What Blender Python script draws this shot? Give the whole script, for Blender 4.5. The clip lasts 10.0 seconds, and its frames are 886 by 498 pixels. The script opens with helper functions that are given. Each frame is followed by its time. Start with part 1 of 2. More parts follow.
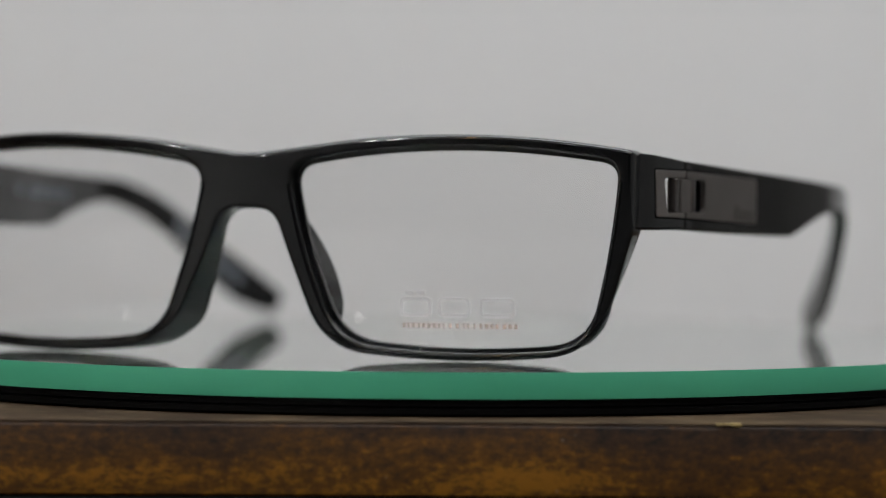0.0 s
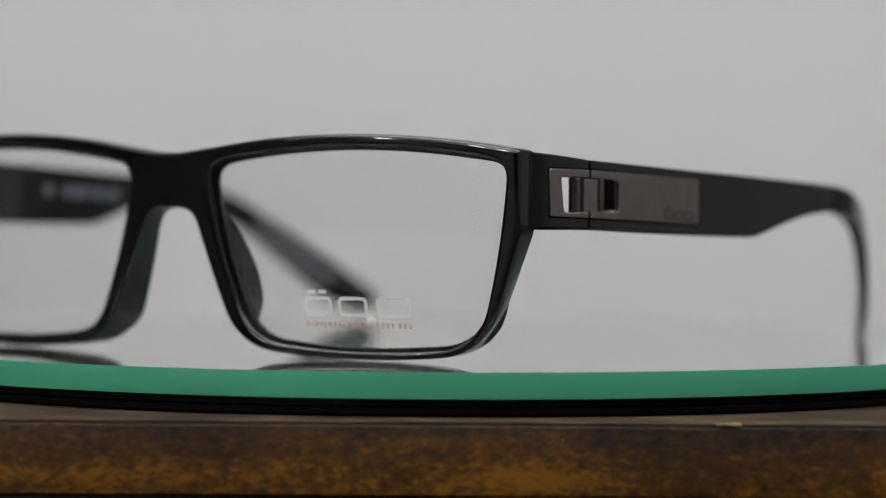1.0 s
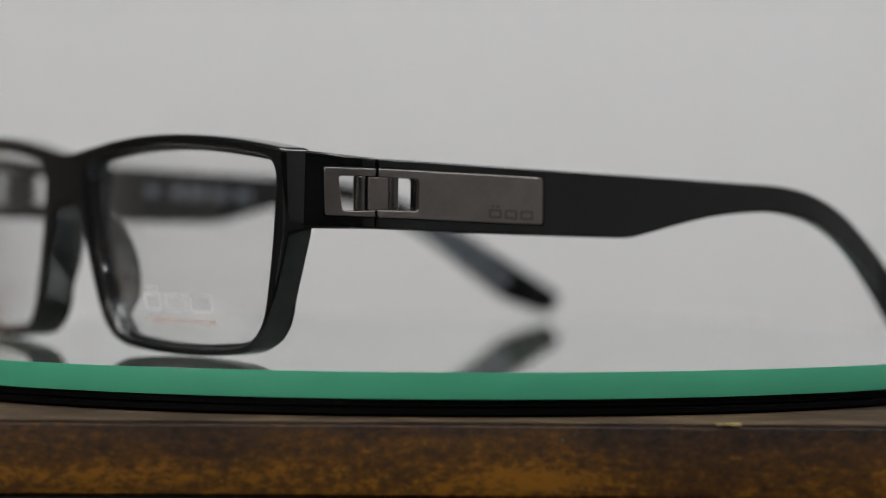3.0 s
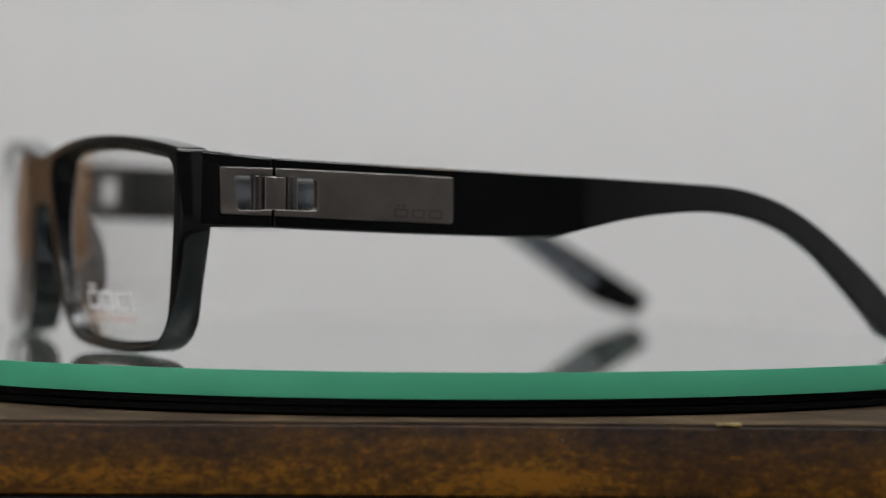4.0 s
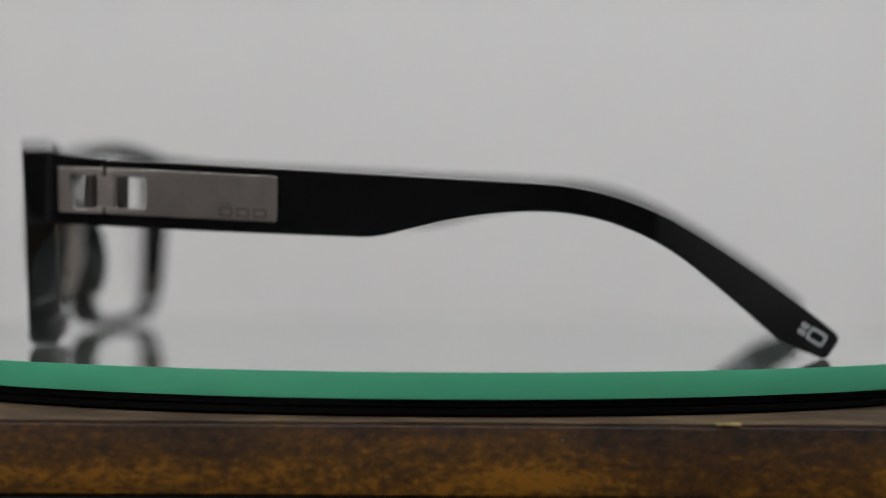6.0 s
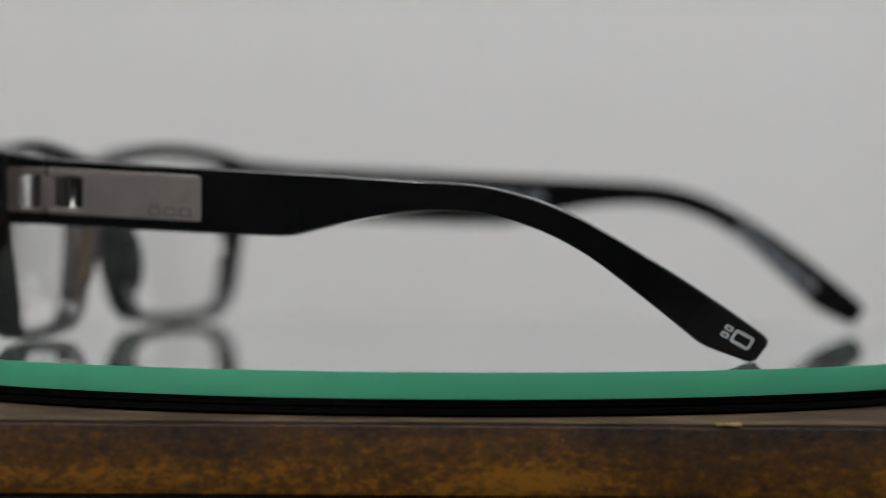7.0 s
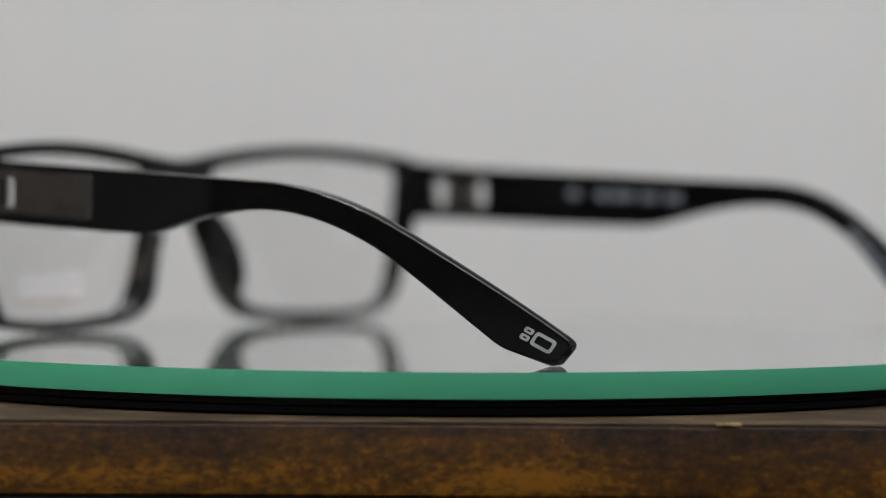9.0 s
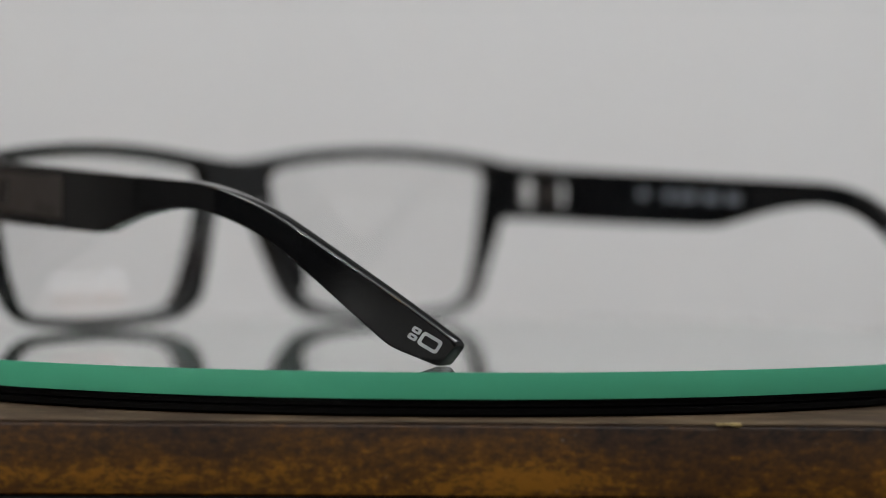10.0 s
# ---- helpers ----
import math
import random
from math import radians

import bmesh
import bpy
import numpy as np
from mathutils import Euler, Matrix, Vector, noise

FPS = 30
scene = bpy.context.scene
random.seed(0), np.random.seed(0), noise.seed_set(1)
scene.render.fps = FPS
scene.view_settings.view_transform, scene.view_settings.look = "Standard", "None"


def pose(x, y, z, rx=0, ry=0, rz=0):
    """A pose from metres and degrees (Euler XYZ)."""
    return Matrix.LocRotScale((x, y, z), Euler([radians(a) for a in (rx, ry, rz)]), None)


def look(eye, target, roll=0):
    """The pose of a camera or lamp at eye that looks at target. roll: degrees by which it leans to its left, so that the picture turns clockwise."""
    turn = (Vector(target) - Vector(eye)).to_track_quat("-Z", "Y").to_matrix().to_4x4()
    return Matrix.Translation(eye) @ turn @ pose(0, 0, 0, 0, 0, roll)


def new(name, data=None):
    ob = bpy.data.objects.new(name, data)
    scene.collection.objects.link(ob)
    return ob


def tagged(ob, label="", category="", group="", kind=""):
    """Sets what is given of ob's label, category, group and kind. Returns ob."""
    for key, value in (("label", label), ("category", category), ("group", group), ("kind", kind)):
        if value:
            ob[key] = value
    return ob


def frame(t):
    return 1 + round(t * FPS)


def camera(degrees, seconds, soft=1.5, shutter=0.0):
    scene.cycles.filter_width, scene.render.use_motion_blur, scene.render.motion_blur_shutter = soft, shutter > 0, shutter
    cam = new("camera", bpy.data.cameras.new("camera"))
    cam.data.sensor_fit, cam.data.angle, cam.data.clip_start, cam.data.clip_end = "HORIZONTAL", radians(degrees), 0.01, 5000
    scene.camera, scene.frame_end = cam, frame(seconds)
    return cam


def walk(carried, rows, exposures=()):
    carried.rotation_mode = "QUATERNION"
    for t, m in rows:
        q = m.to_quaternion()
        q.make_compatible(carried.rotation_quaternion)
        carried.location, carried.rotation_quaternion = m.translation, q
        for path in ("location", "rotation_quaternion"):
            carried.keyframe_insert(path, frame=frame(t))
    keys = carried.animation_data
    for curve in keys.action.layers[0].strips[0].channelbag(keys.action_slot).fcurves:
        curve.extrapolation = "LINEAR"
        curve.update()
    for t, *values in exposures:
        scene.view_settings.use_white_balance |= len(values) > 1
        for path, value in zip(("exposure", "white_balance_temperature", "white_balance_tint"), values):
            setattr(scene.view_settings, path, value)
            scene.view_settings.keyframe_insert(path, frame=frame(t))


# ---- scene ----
# lengths of the eyeglasses and the stand are written in millimetres and scaled by MM
MM = 0.001
TABLE = 0.749                # top of the table
DISC = TABLE + 0.0197        # top of the glass disc
AXIS = (-0.00193, 0.0)       # the turntable's axis

# ---- camera ----
cam = camera(16.73, 10.0, soft=0.7)
cam.data.dof.use_dof = True
cam.data.dof.focus_distance = 0.505
cam.data.dof.aperture_fstop = 9.2
EYE = Vector((0.0, -0.6, DISC + 0.02918))
DOWN = radians(1.0725)
VIEW = look(EYE, EYE + Vector((0, math.cos(DOWN), -math.sin(DOWN))), 0.374)
walk(cam, [(0.0, VIEW), (10.0, VIEW)], [(0.0, 0.0), (1.0, 0.02), (2.5, 0.07), (4.5, 0.11), (5.5, 0.08), (7.0, 0.03), (8.5, 0.06), (10.0, 0.07)])

# ---- world and lights ----
world = bpy.data.worlds.new("room_dark")
scene.world = world
world.use_nodes = True
world.node_tree.nodes["Background"].inputs[0].default_value = (0.6, 0.65, 0.7, 1)
world.node_tree.nodes["Background"].inputs[1].default_value = 0.02


def area_lamp(name, eye, target, sx, sy, watts, colour):
    data = bpy.data.lights.new(name, "AREA")
    data.shape, data.size, data.size_y, data.energy, data.color = "RECTANGLE", sx, sy, watts, colour
    ob = new(name, data)
    ob.matrix_world = look(eye, target)
    return ob


area_lamp("added_overhead_lamp", (0.25, 0.0, 2.43), (0.25, 0.0, 0.0), 2.8, 0.8, 38.4, (0.962, 0.98, 0.97))
area_lamp("added_front_lamp", (0.6, -1.6, 2.43), (0.6, -1.6, 0.0), 1.2, 0.4, 10, (0.985, 0.98, 0.968))


# ---- materials ----
def material(name, base=(0.5, 0.5, 0.5), rough=0.5, metal=0.0, **more):
    m = bpy.data.materials.new(name)
    m.use_nodes = True
    b = m.node_tree.nodes["Principled BSDF"]
    b.inputs["Base Color"].default_value = (*base, 1)
    b.inputs["Roughness"].default_value = rough
    b.inputs["Metallic"].default_value = metal
    for key, value in more.items():
        b.inputs[key.replace("_", " ")].default_value = value
    return m


def link(m, a, b):
    m.node_tree.links.new(a, b)


def node(m, kind, **inputs):
    n = m.node_tree.nodes.new(kind)
    for key, value in inputs.items():
        n.inputs[key].default_value = value
    return n


def coords(m, stretch=(1, 1, 1)):
    tex = node(m, "ShaderNodeTexCoord")
    mapping = node(m, "ShaderNodeMapping", Scale=stretch)
    link(m, tex.outputs["Object"], mapping.inputs["Vector"])
    return mapping.outputs["Vector"]


def node_object(m):
    return node(m, "ShaderNodeTexCoord").outputs["Object"]


def noise_tex(m, vec, scale, detail=4.0, rough=0.6):
    n = node(m, "ShaderNodeTexNoise", Scale=scale, Detail=detail, Roughness=rough)
    link(m, vec, n.inputs["Vector"])
    return n.outputs["Fac"]


def ramp(m, fac, stops):
    r = node(m, "ShaderNodeValToRGB")
    e = r.color_ramp.elements
    while len(e) < len(stops):
        e.new(0.5)
    for item, (p, c) in zip(e, stops):
        item.position, item.color = p, (*c, 1)
    link(m, fac, r.inputs["Fac"])
    return r.outputs["Color"]


def bsdf(m):
    return m.node_tree.nodes["Principled BSDF"]


def bump(m, fac, strength, distance):
    b = node(m, "ShaderNodeBump", Strength=strength, Distance=distance)
    link(m, fac, b.inputs["Height"])
    link(m, b.outputs["Normal"], bsdf(m).inputs["Normal"])


def grained(m, scale, low, high, bump_scale=0.0, bump_size=0.0, rough=None):
    """Two-scale colour variation, and a fine relief."""
    v = coords(m)
    a, b = noise_tex(m, v, scale, 5), noise_tex(m, v, scale * 9, 3)
    mix = node(m, "ShaderNodeMath")
    mix.operation = "MULTIPLY_ADD"
    mix.inputs[1].default_value = 0.35
    link(m, b, mix.inputs[0])
    link(m, a, mix.inputs[2])
    link(m, ramp(m, mix.outputs[0], [(0.4, low), (0.95, high)]), bsdf(m).inputs["Base Color"])
    if rough:
        link(m, ramp(m, mix.outputs[0], [(0.4, (rough[0],) * 3), (0.95, (rough[1],) * 3)]), bsdf(m).inputs["Roughness"])
    if bump_scale:
        bump(m, noise_tex(m, v, bump_scale, 3), 0.3, bump_size)
    return m


ACETATE = grained(material("black_acetate", IOR=1.5), 60, (0.0022, 0.0025, 0.003), (0.004, 0.0045, 0.005), 900, 0.000002, (0.025, 0.06))
PAD = grained(material("matt_black_acetate", IOR=1.48), 80, (0.010, 0.010, 0.011), (0.016, 0.016, 0.017), 1200, 0.000004, (0.12, 0.2))
METAL = grained(material("gunmetal", metal=1.0), 150, (0.20, 0.18, 0.175), (0.27, 0.25, 0.24), 2500, 0.00001, (0.3, 0.42))
DARKMETAL = grained(material("dark_hinge_metal", metal=1.0), 200, (0.10, 0.09, 0.088), (0.16, 0.15, 0.145), 0, 0, (0.25, 0.35))
RELIEF_SHADE = material("gunmetal_relief_shade", (0.14, 0.125, 0.12), 0.45, 1.0)
GAP_SHADE = material("gap_shade_black", (0.0015, 0.0015, 0.0015), 0.9, 0.0, Specular_IOR_Level=0.05)
LENS = material("clear_demo_lens", (1, 1, 1), 0.0, 0.0, IOR=1.6, Transmission_Weight=1.0)
PRINT = material("silvery_print_sheen", (0.86, 0.86, 0.88), 0.4, 0.0, Alpha=0.8)
ORANGE = material("orange_lens_print", (0.75, 0.4, 0.25), 0.6, Alpha=0.35)
SILVER = material("silver_print", (0.36, 0.38, 0.40), 0.4, 0.2)
BLUEGREY = grained(material("blue_grey_print"), 300, (0.08, 0.09, 0.11), (0.17, 0.19, 0.22))
GLASS = material("disc_glass", (0.955, 0.985, 0.965), 0.0, 0.0, IOR=1.52, Transmission_Weight=1.0)
EDGE = grained(material("ground_green_glass_edge", IOR=1.5, Coat_Weight=0.3), 12, (0.059, 0.385, 0.23), (0.067, 0.42, 0.255), 2500, 0.00001)
PLATTER = grained(material("shaded_black_plastic", Specular_IOR_Level=0.05), 90, (0.0012, 0.0012, 0.0012), (0.0022, 0.002, 0.002), 1500, 0.00003, (0.55, 0.7))
UNDER = grained(material("grey_brightening_layer"), 40, (0.21, 0.225, 0.215), (0.25, 0.265, 0.255))
WALL = grained(material("grey_wall_paint", rough=0.9), 3, (0.50, 0.50, 0.505), (0.52, 0.52, 0.525), 150, 0.0006)
PALEWALL = grained(material("pale_side_wall_paint", rough=0.9), 3, (0.33, 0.33, 0.33), (0.37, 0.37, 0.37), 150, 0.0006)
SIDEWALL = grained(material("grey_brown_wall_paint", rough=0.9), 3, (0.13, 0.125, 0.12), (0.155, 0.15, 0.145), 150, 0.0006)
DARKWALL = grained(material("dark_room_paint", rough=0.9), 3, (0.012, 0.012, 0.012), (0.02, 0.019, 0.018), 150, 0.001)
FLOORM = grained(material("brown_floor"), 6, (0.06, 0.04, 0.03), (0.11, 0.08, 0.06), 200, 0.001, (0.4, 0.6))
CEIL = grained(material("white_ceiling_paint", rough=0.9), 4, (0.7, 0.7, 0.69), (0.75, 0.75, 0.74))
BOARD_SHADE = grained(material("black_board_shade", Specular_IOR_Level=0.03), 30, (0.0015, 0.0015, 0.0015), (0.003, 0.003, 0.003), 800, 0.0002, (0.9, 1.0))
BULB = material("lamp_glow", (1, 1, 1), 0.4, 0.0, Emission_Color=(1.0, 0.98, 0.96, 1), Emission_Strength=370.0)
WARMBULB = material("amber_lamp_glow", (1, 0.8, 0.5), 0.4, 0.0, Emission_Color=(1.0, 0.52, 0.16, 1), Emission_Strength=30.0)
SMALLBULB = material("small_lamp_glow", (1, 1, 1), 0.4, 0.0, Emission_Color=(0.95, 0.98, 1.0, 1), Emission_Strength=90.0)
DOORWOOD = grained(material("brown_door_wood"), 14, (0.16, 0.085, 0.04), (0.27, 0.155, 0.075), 300, 0.0004, (0.3, 0.45))
PANELGLOW = material("panel_glow", (1, 1, 1), 0.4, 0.0, Emission_Color=(0.95, 0.98, 1.0, 1), Emission_Strength=3.0)
LAMINATE = grained(material("dark_laminate", Specular_IOR_Level=0.3), 20, (0.02, 0.019, 0.018), (0.03, 0.028, 0.027), 500, 0.0001, (0.4, 0.5))
CHIP = material("bare_pale_wood", (0.27, 0.20, 0.07), 0.6)
CHROME = material("brushed_lamp_housing", (0.5, 0.5, 0.5), 0.3, 1.0)


def wood_material():
    m = material("stained_dark_wood", rough=0.55, Specular_IOR_Level=0.18)
    v = coords(m, (1.0, 1.0, 1.6))
    big = noise_tex(m, v, 32, 7, 0.66)
    fine = noise_tex(m, coords(m, (0.7, 1.0, 1.0)), 520, 6, 0.8)
    streak = noise_tex(m, coords(m, (0.2, 1.0, 2.5)), 130, 4, 0.6)
    # worn through to orange along the lower half of the edge
    spot = node(m, "ShaderNodeSeparateXYZ")
    link(m, node_object(m), spot.inputs[0])
    wear = node(m, "ShaderNodeMapRange")
    wear.inputs[1].default_value, wear.inputs[2].default_value = 0.0122, 0.0034
    wear.inputs[3].default_value, wear.inputs[4].default_value = -0.20, 0.02
    link(m, spot.outputs["Z"], wear.inputs[0])
    along = node(m, "ShaderNodeMapRange")
    along.inputs[1].default_value, along.inputs[2].default_value = -0.07, 0.08
    along.inputs[3].default_value, along.inputs[4].default_value = 0.015, -0.075
    link(m, spot.outputs["X"], along.inputs[0])
    both = node(m, "ShaderNodeMath")
    link(m, wear.outputs[0], both.inputs[0])
    link(m, along.outputs[0], both.inputs[1])
    total = both.outputs[0]
    crumb = noise_tex(m, coords(m, (0.6, 1.0, 1.2)), 1100, 4, 0.7)
    for fac, amount in ((big, 0.5), (fine, 0.62), (streak, 0.26), (crumb, 0.46)):
        add = node(m, "ShaderNodeMath")
        add.operation = "MULTIPLY_ADD"
        add.inputs[1].default_value = amount
        link(m, fac, add.inputs[0])
        link(m, total, add.inputs[2])
        total = add.outputs[0]
    col = ramp(m, total, [(0.59, (0.010, 0.007, 0.007)), (0.75, (0.036, 0.019, 0.010)),
                          (0.90, (0.096, 0.042, 0.008)), (1.0, (0.22, 0.096, 0.010))])
    speck = node(m, "ShaderNodeTexVoronoi", Scale=400.0)
    link(m, node_object(m), speck.inputs["Vector"])
    near = ramp(m, speck.outputs["Distance"], [(0.0, (0.9, 0.9, 0.9)), (0.24, (0, 0, 0))])
    pick = ramp(m, speck.outputs["Color"], [(0.6, (0, 0, 0)), (0.72, (1, 1, 1))])
    dots_mix = node(m, "ShaderNodeMix")
    dots_mix.data_type, dots_mix.blend_type = "RGBA", "MULTIPLY"
    dots_mix.inputs[0].default_value = 1.0
    link(m, near, dots_mix.inputs[6])
    link(m, pick, dots_mix.inputs[7])
    dots = dots_mix.outputs[2]
    mix = node(m, "ShaderNodeMix")
    mix.data_type = "RGBA"
    mix.inputs[7].default_value = (0.5, 0.45, 0.36, 1)
    link(m, dots, mix.inputs[0])
    link(m, col, mix.inputs[6])
    link(m, mix.outputs[2], bsdf(m).inputs["Base Color"])
    bump(m, fine, 0.35, 0.0004)
    return m


WOOD = wood_material()


def lit_top_material():
    m = material("grey_brown_lit_top", rough=0.65, Specular_IOR_Level=0.08)
    grain = noise_tex(m, coords(m, (0.12, 1.0, 1.0)), 600, 6, 0.65)
    patch = noise_tex(m, coords(m), 45, 4)
    add = node(m, "ShaderNodeMath")
    add.operation = "MULTIPLY_ADD"
    add.inputs[1].default_value = 0.6
    link(m, grain, add.inputs[0])
    link(m, patch, add.inputs[2])
    link(m, ramp(m, add.outputs[0], [(0.5, (0.014, 0.0085, 0.005)), (0.75, (0.027, 0.017, 0.010)), (0.95, (0.055, 0.037, 0.021))]), bsdf(m).inputs["Base Color"])
    bump(m, grain, 0.3, 0.0002)
    return m


LIT_TOP = lit_top_material()


# ---- mesh helpers ----
def empty(name, x=0.0, y=0.0, z=0.0):
    ob = new(name)
    ob.location = (x, y, z)
    ob.empty_display_size = 0.02
    return ob


def finish(bm, mat, name, sharp=35, flats=False):
    """The mesh of a bmesh, shaded smooth; flats: faces marked flat keep a crisp border, and are smooth among themselves."""
    bmesh.ops.remove_doubles(bm, verts=bm.verts, dist=1e-6)
    bmesh.ops.recalc_face_normals(bm, faces=bm.faces)
    if flats:
        for e in bm.edges:
            pair = e.link_faces
            e.smooth = len(pair) == 2 and pair[0].smooth == pair[1].smooth and e.calc_face_angle(0.0) < radians(sharp)
        for f in bm.faces:
            f.smooth = True
    me = bpy.data.meshes.new(name)
    bm.to_mesh(me)
    bm.free()
    me.materials.append(mat)
    if not flats:
        for p in me.polygons:
            p.use_smooth = True
        me.set_sharp_from_angle(angle=radians(sharp))
    return me


def part(name, bm, mat, parent, label="", sharp=35, flats=False):
    ob = new(name, finish(bm, mat, name, sharp, flats))
    ob.parent = parent
    return tagged(ob, label) if label else ob


def thing(name, bm, mat, label, category, kind="", sharp=35):
    return tagged(new(name, finish(bm, mat, name, sharp)), label, category, kind=kind)


def outline(corners, step=0.6):
    """A closed line through corners (x, y, fillet, bulge of the edge that follows, to the left of its way)."""
    n, edges = len(corners), []
    for i in range(n):
        a, b = corners[i], corners[(i + 1) % n]
        pa, pb = Vector(a[:2]), Vector(b[:2])
        way = pb - pa
        side = Vector((-way.y, way.x)).normalized() * a[3]
        count, r0, r1 = max(2, int(way.length / step)), a[2] / way.length, b[2] / way.length
        along = [k / count for k in range(count + 1)] if a[3] else [r0, max(r0, 1 - r1)]
        edges.append([pa + way * u + side * 4 * u * (1 - u) for u in along])
    trimmed = []
    for i in range(n):
        ra, rb = corners[i][2], corners[(i + 1) % n][2]
        a, b = Vector(corners[i][:2]), Vector(corners[(i + 1) % n][:2])
        keep = [p for p in edges[i] if (p - a).length >= ra - 1e-3 and (p - b).length >= rb - 1e-3]
        trimmed.append(keep or [edges[i][len(edges[i]) // 2]])
    line = []
    for i in range(n):
        before, after = trimmed[i - 1][-1], trimmed[i][0]
        c, r = Vector(corners[i][:2]), corners[i][2]
        if r > 0:
            count = max(5, int(r / step) * 2)
            for k in range(1, count):
                u = k / count
                line.append(before * (1 - u) ** 2 + c * 2 * u * (1 - u) + after * u * u)
        line += trimmed[i]
    clean = [line[0]]
    for p in line[1:]:
        if (p - clean[-1]).length > 1e-4:
            clean.append(p)
    return clean


def mirrored(half, first, last):
    """The corners of a half outline on the right, closed by their mirror images; first, last: the bulges where the halves meet."""
    right = [(x, y, r, last if i == len(half) - 1 else g) for i, (x, y, r, g) in enumerate(half)]
    left = [(-half[i][0], half[i][1], half[i][2], half[i - 1][3] if i else first) for i in reversed(range(len(half)))]
    return right + left


def slab(lines, depth, bevel, cut=1.5, rounds=2):
    """A plate with rounded edges, filled between outlines: x, y in its plane, z from 0 to depth, sliced across x so that it can be bent."""
    cu = bpy.data.curves.new("plate", "CURVE")
    cu.dimensions, cu.fill_mode = "2D", "BOTH"
    cu.extrude, cu.bevel_depth, cu.bevel_resolution, cu.offset = depth / 2 - bevel, bevel, rounds, -bevel
    for line in lines:
        sp = cu.splines.new("POLY")
        sp.points.add(len(line) - 1)
        for q, p in zip(sp.points, line):
            q.co = (p.x, p.y, 0, 1)
        sp.use_cyclic_u = True
    ob = new("plate", cu)
    me = bpy.data.meshes.new_from_object(ob.evaluated_get(bpy.context.evaluated_depsgraph_get()))
    bpy.data.objects.remove(ob)
    bm = bmesh.new()
    bm.from_mesh(me)
    bpy.data.meshes.remove(me)
    bmesh.ops.remove_doubles(bm, verts=bm.verts, dist=1e-4)
    bm.normal_update()
    for f in bm.faces:
        f.smooth = abs(f.normal.z) < 0.999
    if cut:
        xs = [v.co.x for v in bm.verts]
        x = min(xs) + cut
        while x < max(xs) - 0.2:
            bmesh.ops.bisect_plane(bm, geom=bm.verts[:] + bm.edges[:] + bm.faces[:], plane_co=(x, 0, 0), plane_no=(1, 0, 0))
            x += cut
    bm.verts.ensure_lookup_table()
    for v in bm.verts:
        v.co.z += depth / 2
    return bm


def shaped(bm, rule):
    """Moves every vertex by rule(x, y, z), from slab space to the thing's space."""
    for v in bm.verts:
        v.co = rule(*v.co)
    return bm


def box(x0, y0, z0, x1, y1, z1, bevel=0.0, segments=2, bm=None):
    bm = bm or bmesh.new()
    made = bmesh.ops.create_cube(bm, size=1.0)["verts"]
    for v in made:
        v.co = ((x0 + x1) / 2 + v.co.x * (x1 - x0), (y0 + y1) / 2 + v.co.y * (y1 - y0), (z0 + z1) / 2 + v.co.z * (z1 - z0))
    if bevel:
        edges = list({e for v in made for e in v.link_edges})
        bmesh.ops.bevel(bm, geom=edges, offset=bevel, segments=segments, affect="EDGES", profile=0.5)
    return bm


def lathe(profile, steps=192, bm=None):
    """Turns a profile of (radius, z) round the z axis."""
    bm = bm or bmesh.new()
    rings = []
    for r, z in profile:
        if r < 1e-7:
            rings.append([bm.verts.new((0, 0, z))])
        else:
            rings.append([bm.verts.new((r * math.cos(a), r * math.sin(a), z)) for a in np.linspace(0, 2 * math.pi, steps, endpoint=False)])
    for a, b in zip(rings, rings[1:]):
        for k in range(steps):
            quad = [a[k % len(a)], a[(k + 1) % len(a)], b[(k + 1) % len(b)], b[k % len(b)]]
            face = list(dict.fromkeys(quad))
            if len(face) > 2:
                bm.faces.new(face)
    return bm


def cylinder(radius, height, bevel, steps=24):
    b = bevel
    return lathe([(0, 0), (radius - b, 0), (radius, b), (radius, height - b), (radius - b, height), (0, height)], steps)


def moved(bm, m):
    bmesh.ops.transform(bm, matrix=m, verts=bm.verts)
    return bm


# ---- the room ----
X0, X1, Y0, Y1, H = -3.4, 2.2, -3.4, 1.3, 2.5
thing("floor", box(X0 - 0.1, Y0 - 0.1, -0.1, X1 + 0.1, Y1 + 0.1, 0), FLOORM, "brown floor of the display room", "floor", "structure")
thing("ceiling", box(X0 - 0.1, Y0 - 0.1, H, X1 + 0.1, Y1 + 0.1, H + 0.1), CEIL, "plain white painted ceiling", "ceiling", "structure")
thing("wall_back", box(X0 - 0.1, Y1, 0, X1 + 0.1, Y1 + 0.1, H), SIDEWALL, "plain grey-brown wall behind the backdrop", "wall", "structure")
thing("wall_side_1", box(X0 - 0.1, Y0, 0, X0, Y1, H), DARKWALL, "plain dark side wall", "wall", "structure")
thing("wall_side_2", box(X1, Y0, 0, X1 + 0.1, Y1, H), PALEWALL, "plain pale grey side wall", "wall", "structure")
thing("wall_behind_camera", box(X0 - 0.1, Y0 - 0.1, 0, X1 + 0.1, Y0, H), DARKWALL, "dark painted wall facing the stand", "wall", "structure")


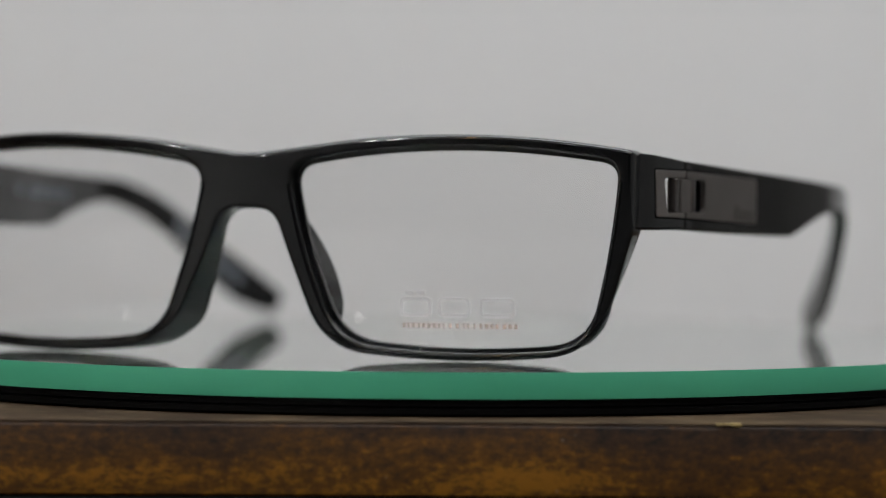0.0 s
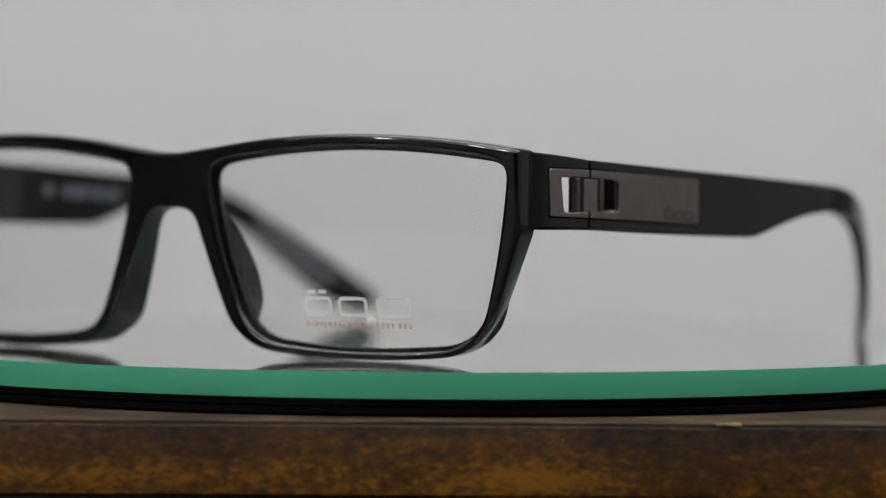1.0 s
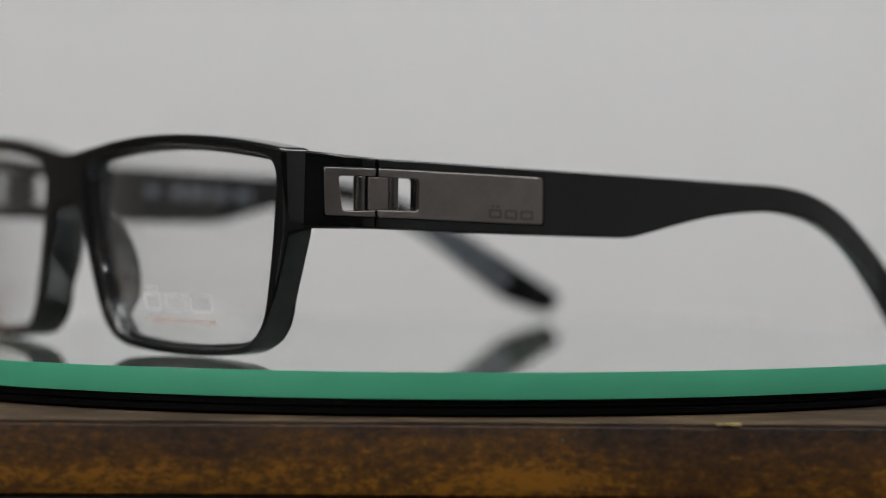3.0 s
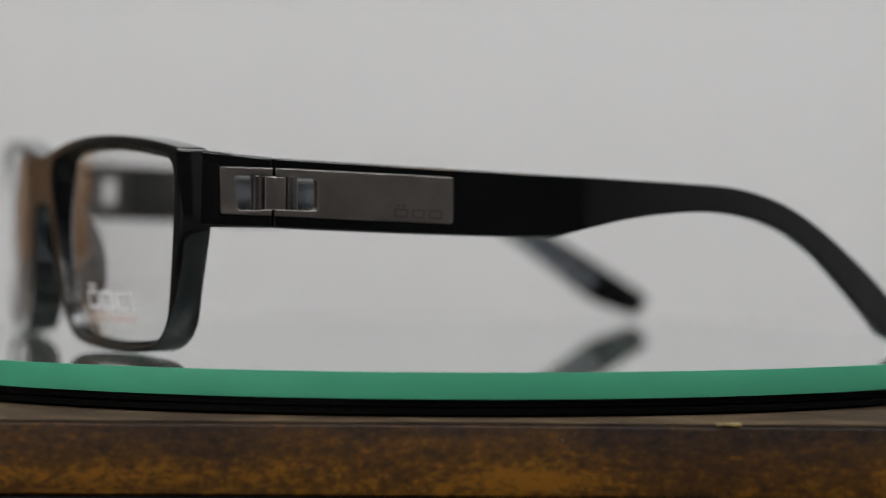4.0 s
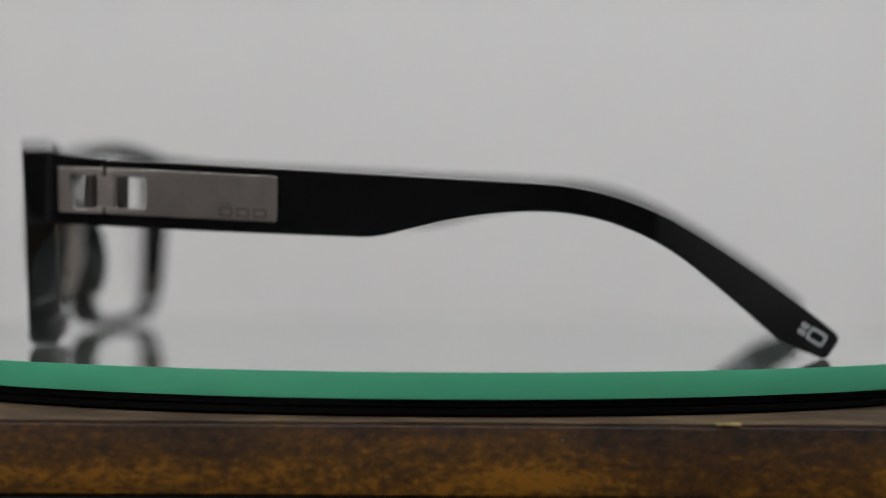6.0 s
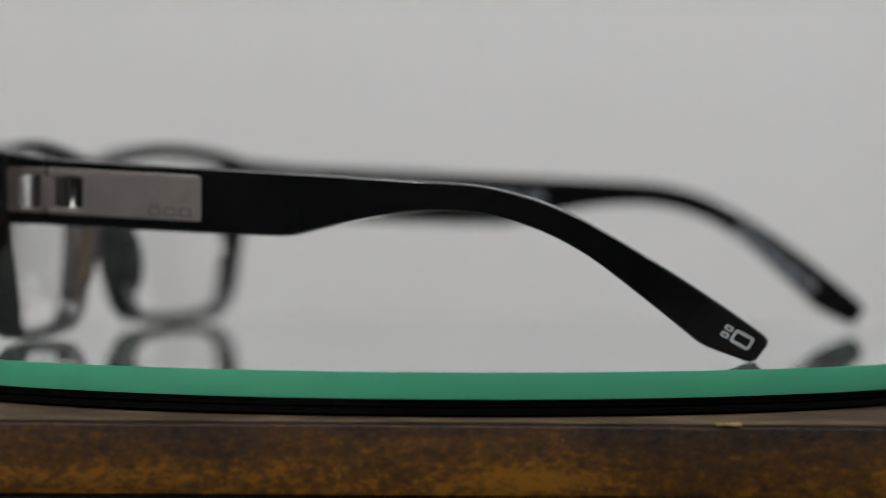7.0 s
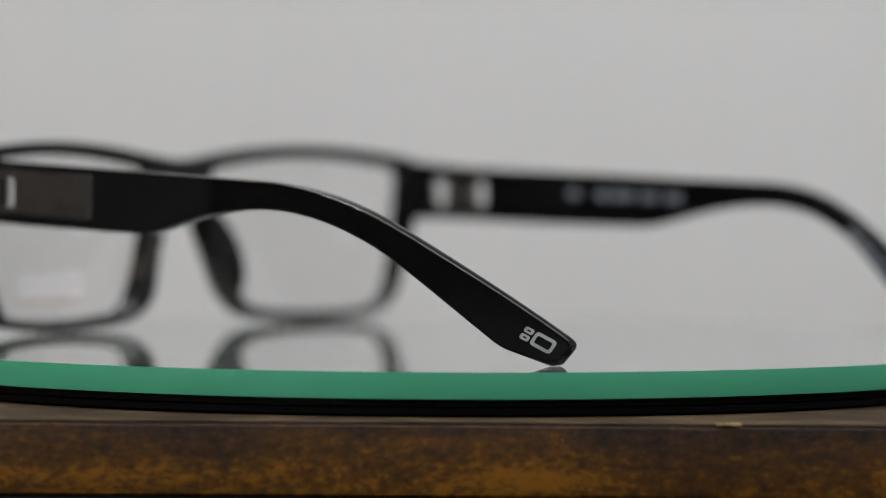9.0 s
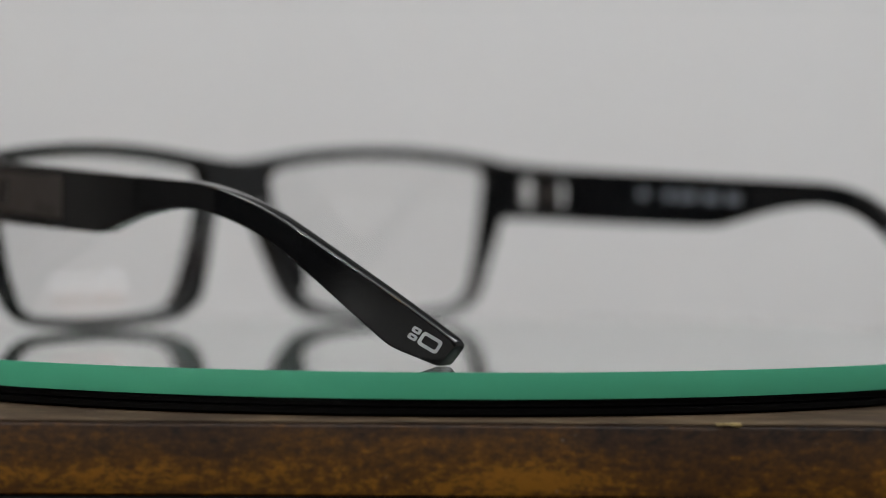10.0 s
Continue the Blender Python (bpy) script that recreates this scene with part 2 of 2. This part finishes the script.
# a grey board stands on the floor behind the table, a brown wooden door beside it
backdrop = tagged(empty("backdrop_board", 0.35, Y1 - 0.05, 0), "large matt light grey board standing behind the table", "backdrop")
part("panel", box(-1.1, -0.012, 0.0, 0.75, 0.0, 1.5, 0.002), WALL, backdrop)
for bx in (-1.0, -0.2, 0.65):
    part("batten", box(bx - 0.02, 0.0005, 0.0, bx + 0.02, 0.03, 1.48, 0.002), LAMINATE, backdrop)
door = tagged(empty("door_1", -1.06, Y1, 0), "brown varnished wooden door with two raised panels", "door", kind="structure")
part("door_leaf", box(-0.22, -0.038, 0.004, 0.22, -0.002, 2.04, 0.003), DOORWOOD, door)
for z0, z1 in ((0.15, 0.95), (1.12, 1.92)):
    part("door_panel", box(-0.15, -0.046, z0, 0.15, -0.0385, z1, 0.003), DOORWOOD, door)
part("door_handle", box(0.165, -0.075, 1.0, 0.19, -0.0385, 1.1, 0.006), CHROME, door)


cupboard = tagged(empty("cupboard", X0 + 0.002, 0.55, 0), "tall grey-brown cupboard block added out of view for reflections", "cupboard")
part("carcass", box(0.0, -0.7, 0.0, 0.4, 0.7, 2.1, 0.004), SIDEWALL, cupboard)
for y0, y1, yh in ((-0.695, -0.003, -0.05), (0.003, 0.695, 0.05)):
    leaf = part("cupboard_door", box(0.4005, y0, 0.06, 0.42, y1, 2.08, 0.003), SIDEWALL, cupboard)
    part("handle", box(0.4205, yh - 0.008, 0.95, 0.445, yh + 0.008, 1.15, 0.004), CHROME, leaf)


def ceiling_panel(x, y, sx, sy):
    ob = tagged(empty("added_light_panel", x, y, H - 0.05), "flat glowing panel added out of view under the ceiling", "ceiling light")
    frame_bm = box(-sx / 2 - 0.03, -sy / 2 - 0.03, 0.0, sx / 2 + 0.03, sy / 2 + 0.03, 0.05, 0.004)
    part("housing", frame_bm, CHROME, ob)
    part("diffuser", box(-sx / 2, -sy / 2, -0.004, sx / 2, sy / 2, -0.0005), PANELGLOW, ob)
    return ob


ceiling_panel(0.25, 0.0, 2.8, 0.8)
ceiling_panel(0.6, -1.6, 1.2, 0.4)


def globe_lamp(x, y, z, r, glow=None, label="glowing white globe lamp hanging from the ceiling"):
    """A glowing globe on a thin rod from the ceiling."""
    ob = tagged(empty("pendant_lamp", x, y, H), label, "pendant lamp", "globe lamps")
    ball = [(r * math.sin(a), z - H - r * math.cos(a)) for a in np.linspace(0, math.pi, 13)]
    ball[0], ball[-1] = (0, z - H - r), (0, z - H + r)
    part("globe", lathe(ball, 24), glow or BULB, ob, "glowing opal globe")
    part("rod", lathe([(0, z - H + r), (0.006, z - H + r), (0.006, -0.012), (0, -0.012)], 12), CHROME, ob)
    part("rose", lathe([(0, -0.03), (0.03, -0.028), (0.045, -0.0005), (0, -0.0005)], 24), CHROME, ob)


globe_lamp(-2.55, -2.2, 1.95, 0.052)
globe_lamp(-1.60, -2.35, 2.17, 0.042)
globe_lamp(-1.78, -2.30, 2.27, 0.042)
for x, y, z in ((-3.0, -0.25, 2.25), (-2.5, -1.2, 2.3), (-1.2, -2.6, 2.3), (1.3, -2.3, 2.25)):
    globe_lamp(x, y, z, 0.05, WARMBULB, "glowing amber globe lamp hanging from the ceiling")
for x, y, z in ((-1.95, -0.75, 2.3), (-0.5, -2.4, 2.25), (0.9, -2.7, 2.3), (1.7, -1.4, 2.2)):
    globe_lamp(x, y, z, 0.035, SMALLBULB, "small glowing white globe lamp hanging from the ceiling")


# ---- the table and the stand ----
table = tagged(empty("table", 0, 0, 0), "dark laminate table under the black shade sheet", "table")
part("tabletop", box(-0.9, -0.8, TABLE - 0.032, 0.7, 0.45, TABLE - 0.0012, 0.003), LAMINATE, table)
for lx in (-0.85, 0.65):
    for ly in (-0.75, 0.40):
        part("leg", box(lx - 0.025, ly - 0.025, 0.0, lx + 0.025, ly + 0.025, TABLE - 0.0322, 0.003), LAMINATE, table)
thing("board_shade", box(-0.23, -0.155, TABLE - 0.0011, 0.23, 0.155, TABLE, 0.0004), BOARD_SHADE, "thin black sheet for the shade under the wooden board", "mat")

board = tagged(empty("wooden_board", 0, 0, TABLE + 0.0002), "dark brown stained wooden board with orange worn edge", "board")
part("core", box(-0.20, -0.1195, 0.0, 0.20, 0.135, 0.0116, 0.0005, 3), WOOD, board, "mottled dark brown and orange worn edge")
part("lit_top", box(-0.20, -0.1193, 0.01162, 0.20, 0.135, DISC - 0.0074 - TABLE - 0.0002, 0.0003, 3), LIT_TOP, board, "satin grey-brown board top with a lit tone")
chip_bm = box(0.0438, -0.1199, DISC - 0.00765, 0.0468, -0.1186, DISC - 0.00745, 0.00006)
box(0.0462, -0.1200, DISC - 0.00785, 0.0478, -0.1185, DISC - 0.00738, 0.0001, 2, chip_bm)
thing("wood_chip", chip_bm, CHIP, "small pale yellow splinter on the board edge", "splinter")

RADIUS = 0.1114
platter = tagged(empty("turntable_base", *AXIS, DISC - 0.0073), "low black round turntable base on the wooden board", "turntable")
part("lower_rim", lathe([(0, 0), (RADIUS - 0.0012, 0), (RADIUS - 0.0006, 0.0004), (RADIUS - 0.0006, 0.0012), (RADIUS - 0.0012, 0.0014), (0, 0.0014)]), PLATTER, platter)
part("upper_rim", lathe([(0, 0.00142), (RADIUS - 0.0014, 0.00142), (RADIUS - 0.0008, 0.0017), (RADIUS - 0.0008, 0.0025), (RADIUS - 0.0013, 0.00275), (0, 0.00275)]), PLATTER, platter)

disc = tagged(empty("glass_disc", *AXIS, DISC - 0.0045), "round clear glass turntable disc with polished green edge", "glass disc")
T = 0.0045
part("pane", lathe([(0, 0.0003), (RADIUS - 0.00014, 0.0003), (RADIUS - 0.00014, T), (0, T)]), GLASS, disc)
part("edge_band", lathe([(RADIUS - 0.0001, 0.0001), (RADIUS - 0.00004, 0.0001), (RADIUS, 0.0002), (RADIUS, T - 0.00005), (RADIUS - 0.0001, T - 0.00005), (RADIUS - 0.0001, 0.0001)]), EDGE, disc, "green ground glass edge")
part("backing", lathe([(0, 0.00005), (RADIUS - 0.001, 0.00005), (RADIUS - 0.001, 0.0002), (0, 0.0002)]), UNDER, disc, "grey layer added under the glass to brighten it")

# ---- the eyeglasses ----
glasses = tagged(empty("eyeglasses", *AXIS, DISC), "black glossy rectangular eyeglasses standing unfolded on glass disc", "eyeglasses")
HOME = Matrix.Translation((-0.03073, -0.06001, 0.00008)) @ Matrix.Rotation(radians(-23.0), 4, "Z") @ Matrix.Scale(MM, 4)


def gpart(name, bm, mat, parent=glasses, label="", sharp=35, m=None):
    """A part of the eyeglasses, built in millimetres: x across the front, y back along the temples, z up from the disc."""
    return part(name, moved(bm, HOME @ (m or Matrix.Identity(4))), mat, parent, label, sharp, name not in ("lens", "barrel"))


def front_y(x):
    return -10.8 + 0.0018 * x * x


def line_through(knots):
    """A smooth function through (place, value) knots."""
    ks, vs = [k for k, _ in knots], [v for _, v in knots]
    slopes = [(vs[min(i + 1, len(vs) - 1)] - vs[max(i - 1, 0)]) / (ks[min(i + 1, len(ks) - 1)] - ks[max(i - 1, 0)]) for i in range(len(ks))]

    def value(k):
        i = min(max(sum(1 for q in ks if q <= k) - 1, 0), len(ks) - 2)
        h = ks[i + 1] - ks[i]
        u = (k - ks[i]) / h
        if u < 0:
            return vs[i] + slopes[i] * (k - ks[i])
        if u > 1:
            return vs[-1] + slopes[-1] * (k - ks[-1])
        return ((2 * u ** 3 - 3 * u ** 2 + 1) * vs[i] + (u ** 3 - 2 * u ** 2 + u) * h * slopes[i]
                + (3 * u ** 2 - 2 * u ** 3) * vs[i + 1] + (u ** 3 - u ** 2) * h * slopes[i + 1])
    return value


# outer face of the end piece and the temple, seen from above
side_x = line_through([(1.2, 68.3), (3.8, 70.3), (12.8, 73.1), (28.0, 75.3), (44.0, 77.2), (61.0, 79.7), (80.0, 81.3), (95.0, 81.4), (108.0, 79.0), (125.0, 72.6), (143.5, 62.8)])

LENS_EDGE = [(8.0, 34.0, 4, 2.7), (66.2, 34.6, 3.6, 0.85), (60.4, 2.9, 6.5, 1.5), (17.0, 3.3, 6, 1.4)]
hole = outline(LENS_EDGE)
# the front's outer edge, from the top of the bridge round past the nose
front_line = outline(mirrored([(10, 36.9, 7, 2.45), (68.4, 36.4, 0.8, 0), (68.2, 22.7, 1.2, 0.1),
                               (62.0, 1.75, 8, 1.75), (14.1, 1.95, 7, 0.3), (4.9, 26.0, 3, 0)], -1.0, -0.1))
DEPTH = 5.6
LEAN = 0.05                  # the front's top leans forward
front_bm = slab([front_line, hole, [Vector((-p.x, p.y)) for p in hole]], DEPTH, 0.8, 1.5, 4)


def drawn_in(x, y, z):
    """How far the rim's outer side is drawn in towards its back, below the end pieces and beside the nose."""
    low = min(1.0, max(0.0, (22.8 - y) / 17))
    if not low:
        return 0.0
    off = min((p.x - abs(x)) ** 2 + (p.y - y) ** 2 for p in hole) ** 0.5
    outer = min(1.0, max(0.0, (off - 0.9) / 0.7))
    side = min(1.0, max(-1.0, (abs(x) - 37) / 24))
    side *= abs(side) * (2.0 if side > 0 else 2.6)
    return math.copysign(side * outer * low * (z / DEPTH) ** 1.4, x)


shaped(front_bm, lambda x, y, z: Vector((x - drawn_in(x, y, z), front_y(x) + z - LEAN * (y - 24), y)))


SPREAD = 1.4                 # how far the far half is spread


def settled(bm):
    """The frame is a little spread and raised on its far half, as a worn frame is."""
    for v in bm.verts:
        u = min(1.0, max(0.0, (-v.co.x - 4) / 10))
        u = u * u * (3 - 2 * u)
        v.co.x -= SPREAD * u
        v.co.z += 0.35 * u * v.co.z / 39
    return bm


def inset(line, d):
    """An outline moved inwards by d; it runs clockwise."""
    made, n = [], len(line)
    for i, p in enumerate(line):
        way = line[(i + 1) % n] - line[i - 1]
        made.append(p + Vector((way.y, -way.x)).normalized() * d)
    return made


def side_slab(corners, depth, bevel, out=0.0, flip=1, cut=1.5, step=0.6, rounds=3, thin=0.0):
    """A plate in the side plane (y along, z up) that follows the temple's outer face, its face out by that much; thin: how far it thins out to the tip."""
    bm = slab([outline(corners, step)], depth, bevel, cut, rounds)
    return shaped(bm, lambda x, y, z: Vector((flip * (side_x(x) + out - z * (1 - thin * min(1.0, max(0.0, (x - 92) / 45)))), x, y)))


END = [(0.3, 36.2, 0.6, 0), (12.6, 34.9, 0.3, 0), (12.55, 31.75, 0.2, 0), (5.9, 31.95, 0.6, 0), (6.6, 25.85, 0.6, 0), (12.52, 26.0, 0.2, 0), (12.52, 22.8, 0.3, 0), (0.3, 22.9, 0.6, 0)]
front = gpart("front_frame", settled(front_bm), ACETATE, glasses, "glossy black plastic front with two rims and bridge")

# the lip that holds each lens
for flip in (1, -1):
    lip = slab([inset(hole, -0.5), inset(hole, 0.75)], 2.0, 0.35, 1.5)
    shaped(lip, lambda x, y, z: Vector((flip * x, front_y(x) + 2.0 + z - LEAN * (y - 24), y)))
    gpart("lens_lip", settled(lip), ACETATE, front, "glossy black lip round the lens")

ends = {}
for flip in (1, -1):
    end = slab([outline(END)], 3.6, 0.5, 1.0)
    shaped(end, lambda x, y, z: Vector((flip * (side_x(x) - z * (0.62 + 0.38 * min(1.0, max(0.0, (x - 2) / 5)))), x, y)))
    ends[flip] = gpart("end_piece", settled(end), ACETATE, glasses, "glossy black end piece with open hinge slot")


# lenses, with their print
def lens_y(x, z):
    return -9.05 + 0.133 * (x - 37) + ((x - 37) ** 2 + (z - 19) ** 2) / 190 - LEAN * (z - 24)


def ring_mark(x0, z0, x1, z1, w, r):
    a = [(x0, z1, r, 0), (x1, z1, r, 0), (x1, z0, r, 0), (x0, z0, r, 0)]
    b = [(x0 + w, z1 - w, r * 0.5, 0), (x1 - w, z1 - w, r * 0.5, 0), (x1 - w, z0 + w, r * 0.5, 0), (x0 + w, z0 + w, r * 0.5, 0)]
    return slab([outline(a, 0.25), outline(b, 0.25)], 0.04, 0.0, 0)


def bar_mark(x0, z0, x1, z1):
    return slab([outline([(x0, z1, 0, 0), (x1, z1, 0, 0), (x1, z0, 0, 0), (x0, z0, 0, 0)], 0.5)], 0.04, 0.0, 0)


for flip in (1, -1):
    bm = slab([[p.lerp(Vector((37, 19)), -0.008) for p in outline(LENS_EDGE, 0.9)]], 1.4, 0.05, 2.0, 0)
    for z in np.arange(3, 37, 2.0):
        bmesh.ops.bisect_plane(bm, geom=bm.verts[:] + bm.edges[:] + bm.faces[:], plane_co=(0, z, 0), plane_no=(0, 1, 0))
    shaped(bm, lambda x, y, z: Vector((flip * x, lens_y(x, y) + z, y)))
    lens = gpart("lens", settled(bm), LENS, glasses, "clear plastic demonstration lens")
    lens.visible_shadow = False
    if flip == 1:
        on_lens = lambda x, y, z: Vector((x, lens_y(x, y) - 0.05 - z, y))
        for x0, x1 in ((28.3, 33.9), (35.1, 40.7), (42.3, 48.3)):
            gpart("print_mark", shaped(ring_mark(x0, 7.6, x1, 11.0, 0.55, 1.1), on_lens), PRINT, lens, "silvery printed plain mark, sheen painted white")
        for x0 in (29.3, 31.4):
            gpart("print_dot", shaped(bar_mark(x0, 11.55, x0 + 1.5, 12.1), on_lens), PRINT, lens, "silvery printed dot, sheen painted white")
        x = 28.5
        while x < 48.3:
            w = random.choice((0.35, 0.5, 0.6))
            gpart("print_bar", shaped(bar_mark(x, 5.7, x + w, 6.6), on_lens), ORANGE, lens, "tiny orange printed bar")
            x += w + random.choice((0.35, 0.4, 0.7))


# nose pads, moulded on the back of the rims
def nose_pad(flip):
    pad = outline([(-6.0, 28.0, 0.5, 0.6), (-0.2, 16.5, 7, 1.0), (-5.5, 5.0, 0.5, 0)], 0.5)
    bm = slab([pad], 2.4, 0.9, 0.8, 3)
    return shaped(bm, lambda x, y, z: Vector((flip * (16.2 - 0.42 * (y - 5) - z + 0.40 * (x + 6)), x, y)))


for flip in (1, -1):
    gpart("nose_pad", settled(nose_pad(flip)), PAD, glasses, "matt black moulded nose pad")

# temples with their metal plates and hinges
TEMPLE = [(12.74, 34.85, 0.3, 0.0), (102.8, 30.2, 12, 1.3), (143.7, 3.7, 1.3, 0), (140.9, -0.35, 1.2, 0), (132.6, 3.0, 1.6, -0.45),
          (105.0, 25.5, 14, -0.25), (80.0, 25.75, 9, 0.0), (61.2, 21.2, 2.0, 0.15), (12.7, 22.8, 0.3, 0), (12.7, 26.05, 0.2, 0), (20.5, 25.85, 0.6, 0),
          (20.5, 31.4, 0.6, 0), (12.74, 31.7, 0.2, 0)]
PLATE = [(12.95, 33.1, 0.2, 0), (44.0, 31.75, 0.7, 0), (44.0, 23.6, 0.7, 0), (12.85, 24.9, 0.2, 0), (12.85, 26.0, 0.2, 0), (20.3, 25.8, 0.8, 0), (20.3, 31.45, 0.8, 0), (12.95, 31.75, 0.2, 0)]
CLIP = [(3.8, 33.3, 0.4, 0), (12.45, 33.1, 0.2, 0), (12.4, 31.8, 0.2, 0), (6.1, 32.0, 0.8, 0), (6.8, 25.8, 0.8, 0), (12.35, 25.95, 0.2, 0), (12.35, 24.9, 0.2, 0), (4.0, 25.2, 0.4, 0)]


def grown(corners, d):
    """Corners pushed out from the middle line, up, down and at the closed end."""
    ys = [c[0] for c in corners]
    open_end = 12.6
    return [(y + (0 if abs(y - open_end) < 0.4 or min(ys) + 0.5 < y < max(ys) - 0.5 else math.copysign(d, y - open_end)),
             z + math.copysign(d, z - 29) * (1 if abs(z - 29) > 3.4 else 0), r, g) for y, z, r, g in corners]


def temple(flip, lift):
    """One temple; lift: degrees by which it is raised about its hinge."""
    turn = Matrix.Translation((-SPREAD if flip < 0 else 0, 12.8, 29.2 if flip < 0 else 29)) @ Matrix.Rotation(radians(lift), 4, "X") @ Matrix.Diagonal((1, 1.009 if flip < 0 else 1, 1, 1)) @ Matrix.Translation((0, -12.8, -29))
    arm = gpart("temple", side_slab(TEMPLE, 3.4, 0.38, 0.0, flip, 1.2, 0.6, 3, 0.38), ACETATE, glasses, "glossy black plastic temple arm with curved tip", 35, turn)
    gpart("seam", side_slab(grown(PLATE, 0.28), 0.4, 0.0, 0.04, flip, 2.0, 0.4), GAP_SHADE, arm, "black sheet for the shaded groove round the inlay plate", 30, turn)
    gpart("metal_plate", side_slab(PLATE, 0.9, 0.12, 0.16, flip, 2.0, 0.4), METAL, arm, "brushed gunmetal inlay plate", 30, turn)
    def on_plate(lines):
        return shaped(slab(lines, 0.06, 0.0, 0), lambda x, y, z: Vector((flip * (side_x(x) + 0.24 - z), x, y)))

    def tilted(y0, z0, y1, z1, r):
        fall = lambda y, z: (y, z - 0.045 * (y - 33.4), r, 0)
        return outline([fall(y0, z1), fall(y1, z1), fall(y1, z0), fall(y0, z0)], 0.2)
    for y0, y1 in ((33.5, 36.0), (36.6, 39.0), (39.6, 42.1)):
        mark = on_plate([tilted(y0, 24.75, y1, 26.35, 0.35), tilted(y0 + 0.4, 25.1, y1 - 0.4, 26.0, 0.15)])
        gpart("embossed_mark", mark, RELIEF_SHADE, arm, "small embossed plain mark, relief shade in its colour", 30, turn)
    for y0 in (33.9, 34.95):
        gpart("embossed_dot", on_plate([tilted(y0, 26.65, y0 + 0.65, 27.0, 0.1)]), RELIEF_SHADE, arm, "small embossed dot, relief shade in its colour", 30, turn)
    return arm, turn


for flip, lift in ((1, 0.0), (-1, 0.5)):
    arm, turn = temple(flip, lift)
    gpart("seam", settled(side_slab(grown(CLIP, 0.25), 0.4, 0.0, 0.04, flip, 2.0, 0.4)), GAP_SHADE, ends[flip], "black sheet for the shaded groove round the hinge plate", 30)
    gpart("hinge_plate", settled(side_slab(CLIP, 0.9, 0.12, 0.16, flip, 2.0, 0.4)), METAL, ends[flip], "brushed gunmetal hinge plate", 30)
    link_bm = side_slab([(11.2, 31.7, 0.2, 0), (14.75, 31.6, 0.2, 0), (14.75, 26.0, 0.2, 0), (11.2, 26.0, 0.2, 0)], 2.2, 0.2, 0.05, flip, 1.0)
    hinge = gpart("hinge_link", settled(link_bm), METAL, glasses, "gunmetal hinge link")
    core = side_slab([(12.0, 34.3, 0.2, 0), (13.3, 34.2, 0.2, 0), (13.3, 23.2, 0.2, 0), (12.0, 23.3, 0.2, 0)], 2.0, 0.1, -0.8, flip, 1.0)
    gpart("gap_filler", settled(core), GAP_SHADE, hinge, "black filler added behind the joint's gap")
    for y in (10.1, 15.9):
        barrel = cylinder(1.05, 5.9, 0.15)
        gpart("barrel", barrel, DARKMETAL, hinge, "dark metal hinge barrel", 30, Matrix.Translation((flip * (side_x(y) - 0.85) - (SPREAD if flip < 0 else 0), y, 25.9)))
    if flip == 1:
        # silver mark at the tip of the temple: a long ring and two dots, in the direction of the arm
        slope = math.radians(-31)
        spot = lambda u, v: (138.7 + u * math.cos(slope) - v * math.sin(slope), 4.15 + u * math.sin(slope) + v * math.cos(slope))

        def on_tip(lines):
            bm = slab([[Vector(spot(p.x, p.y)) for p in line] for line in lines], 0.05, 0.0, 0)
            return shaped(bm, lambda x, y, z: Vector((side_x(x) + 0.05 - z, x, y)))

        def rounded(u0, v0, u1, v1, r):
            return outline([(u0, v1, r, 0), (u1, v1, r, 0), (u1, v0, r, 0), (u0, v0, r, 0)], 0.15)
        gpart("tip_mark", on_tip([rounded(-1.2, -1.25, 2.4, 1.25, 0.7), rounded(-0.7, -0.7, 1.9, 0.7, 0.35)]), SILVER, arm, "silver printed plain ring mark")
        for v in (-1.15, 0.15):
            gpart("tip_dot", on_tip([rounded(-3.0, v, -1.5, v + 1.0, 0.35), rounded(-2.55, v + 0.36, -1.95, v + 0.64, 0.1)]), SILVER, arm, "silver printed dot")
    else:
        # unreadable writing inside the other temple
        on_inner = lambda x, y, z: Vector((flip * (side_x(x) - 3.4 * (1 - 0.38 * min(1.0, max(0.0, (x - 92) / 45))) - 0.05 + z), x, y))
        for y0, y1 in ((42, 45), (49, 52), (53, 58), (60, 64), (66, 70)):
            z = 28.9 - 0.045 * (y0 - 35)
            gpart("writing_bar", shaped(bar_mark(y0, z - 1.1, y1, z + 1.1), on_inner), BLUEGREY, arm, "pale blue-grey printed bar", 35, turn)
        for k in range(5):
            y0 = 114.5 + k * 3.8
            z0 = 20.6 - k * 2.75
            bm = slab([[Vector((y0, z0 + 1.1)), Vector((y0 + 3.2, z0 - 1.2)), Vector((y0 + 2.2, z0 - 3.0)), Vector((y0 - 1.0, z0 - 0.7))]], 0.04, 0.0, 0)
            gpart("writing_bar", shaped(bm, on_inner), BLUEGREY, arm, "pale blue-grey printed bar", 35, turn)


# ---- what moves ----
def turned(t):
    """The turntable's angle in degrees; it turns almost evenly."""
    return math.degrees(0.01472 - 0.20658 * t + 0.00523 * (t - 5) ** 2 / 10 - 0.00255 * (t - 5) ** 3 / 50)


def motions():
    times = [k * 0.5 for k in range(21)]
    walk(glasses, [(t, pose(*AXIS, DISC, 0, 0, turned(t))) for t in times])
    walk(disc, [(t, pose(*AXIS, DISC - 0.0045, 0, 0, turned(t))) for t in times])


motions()
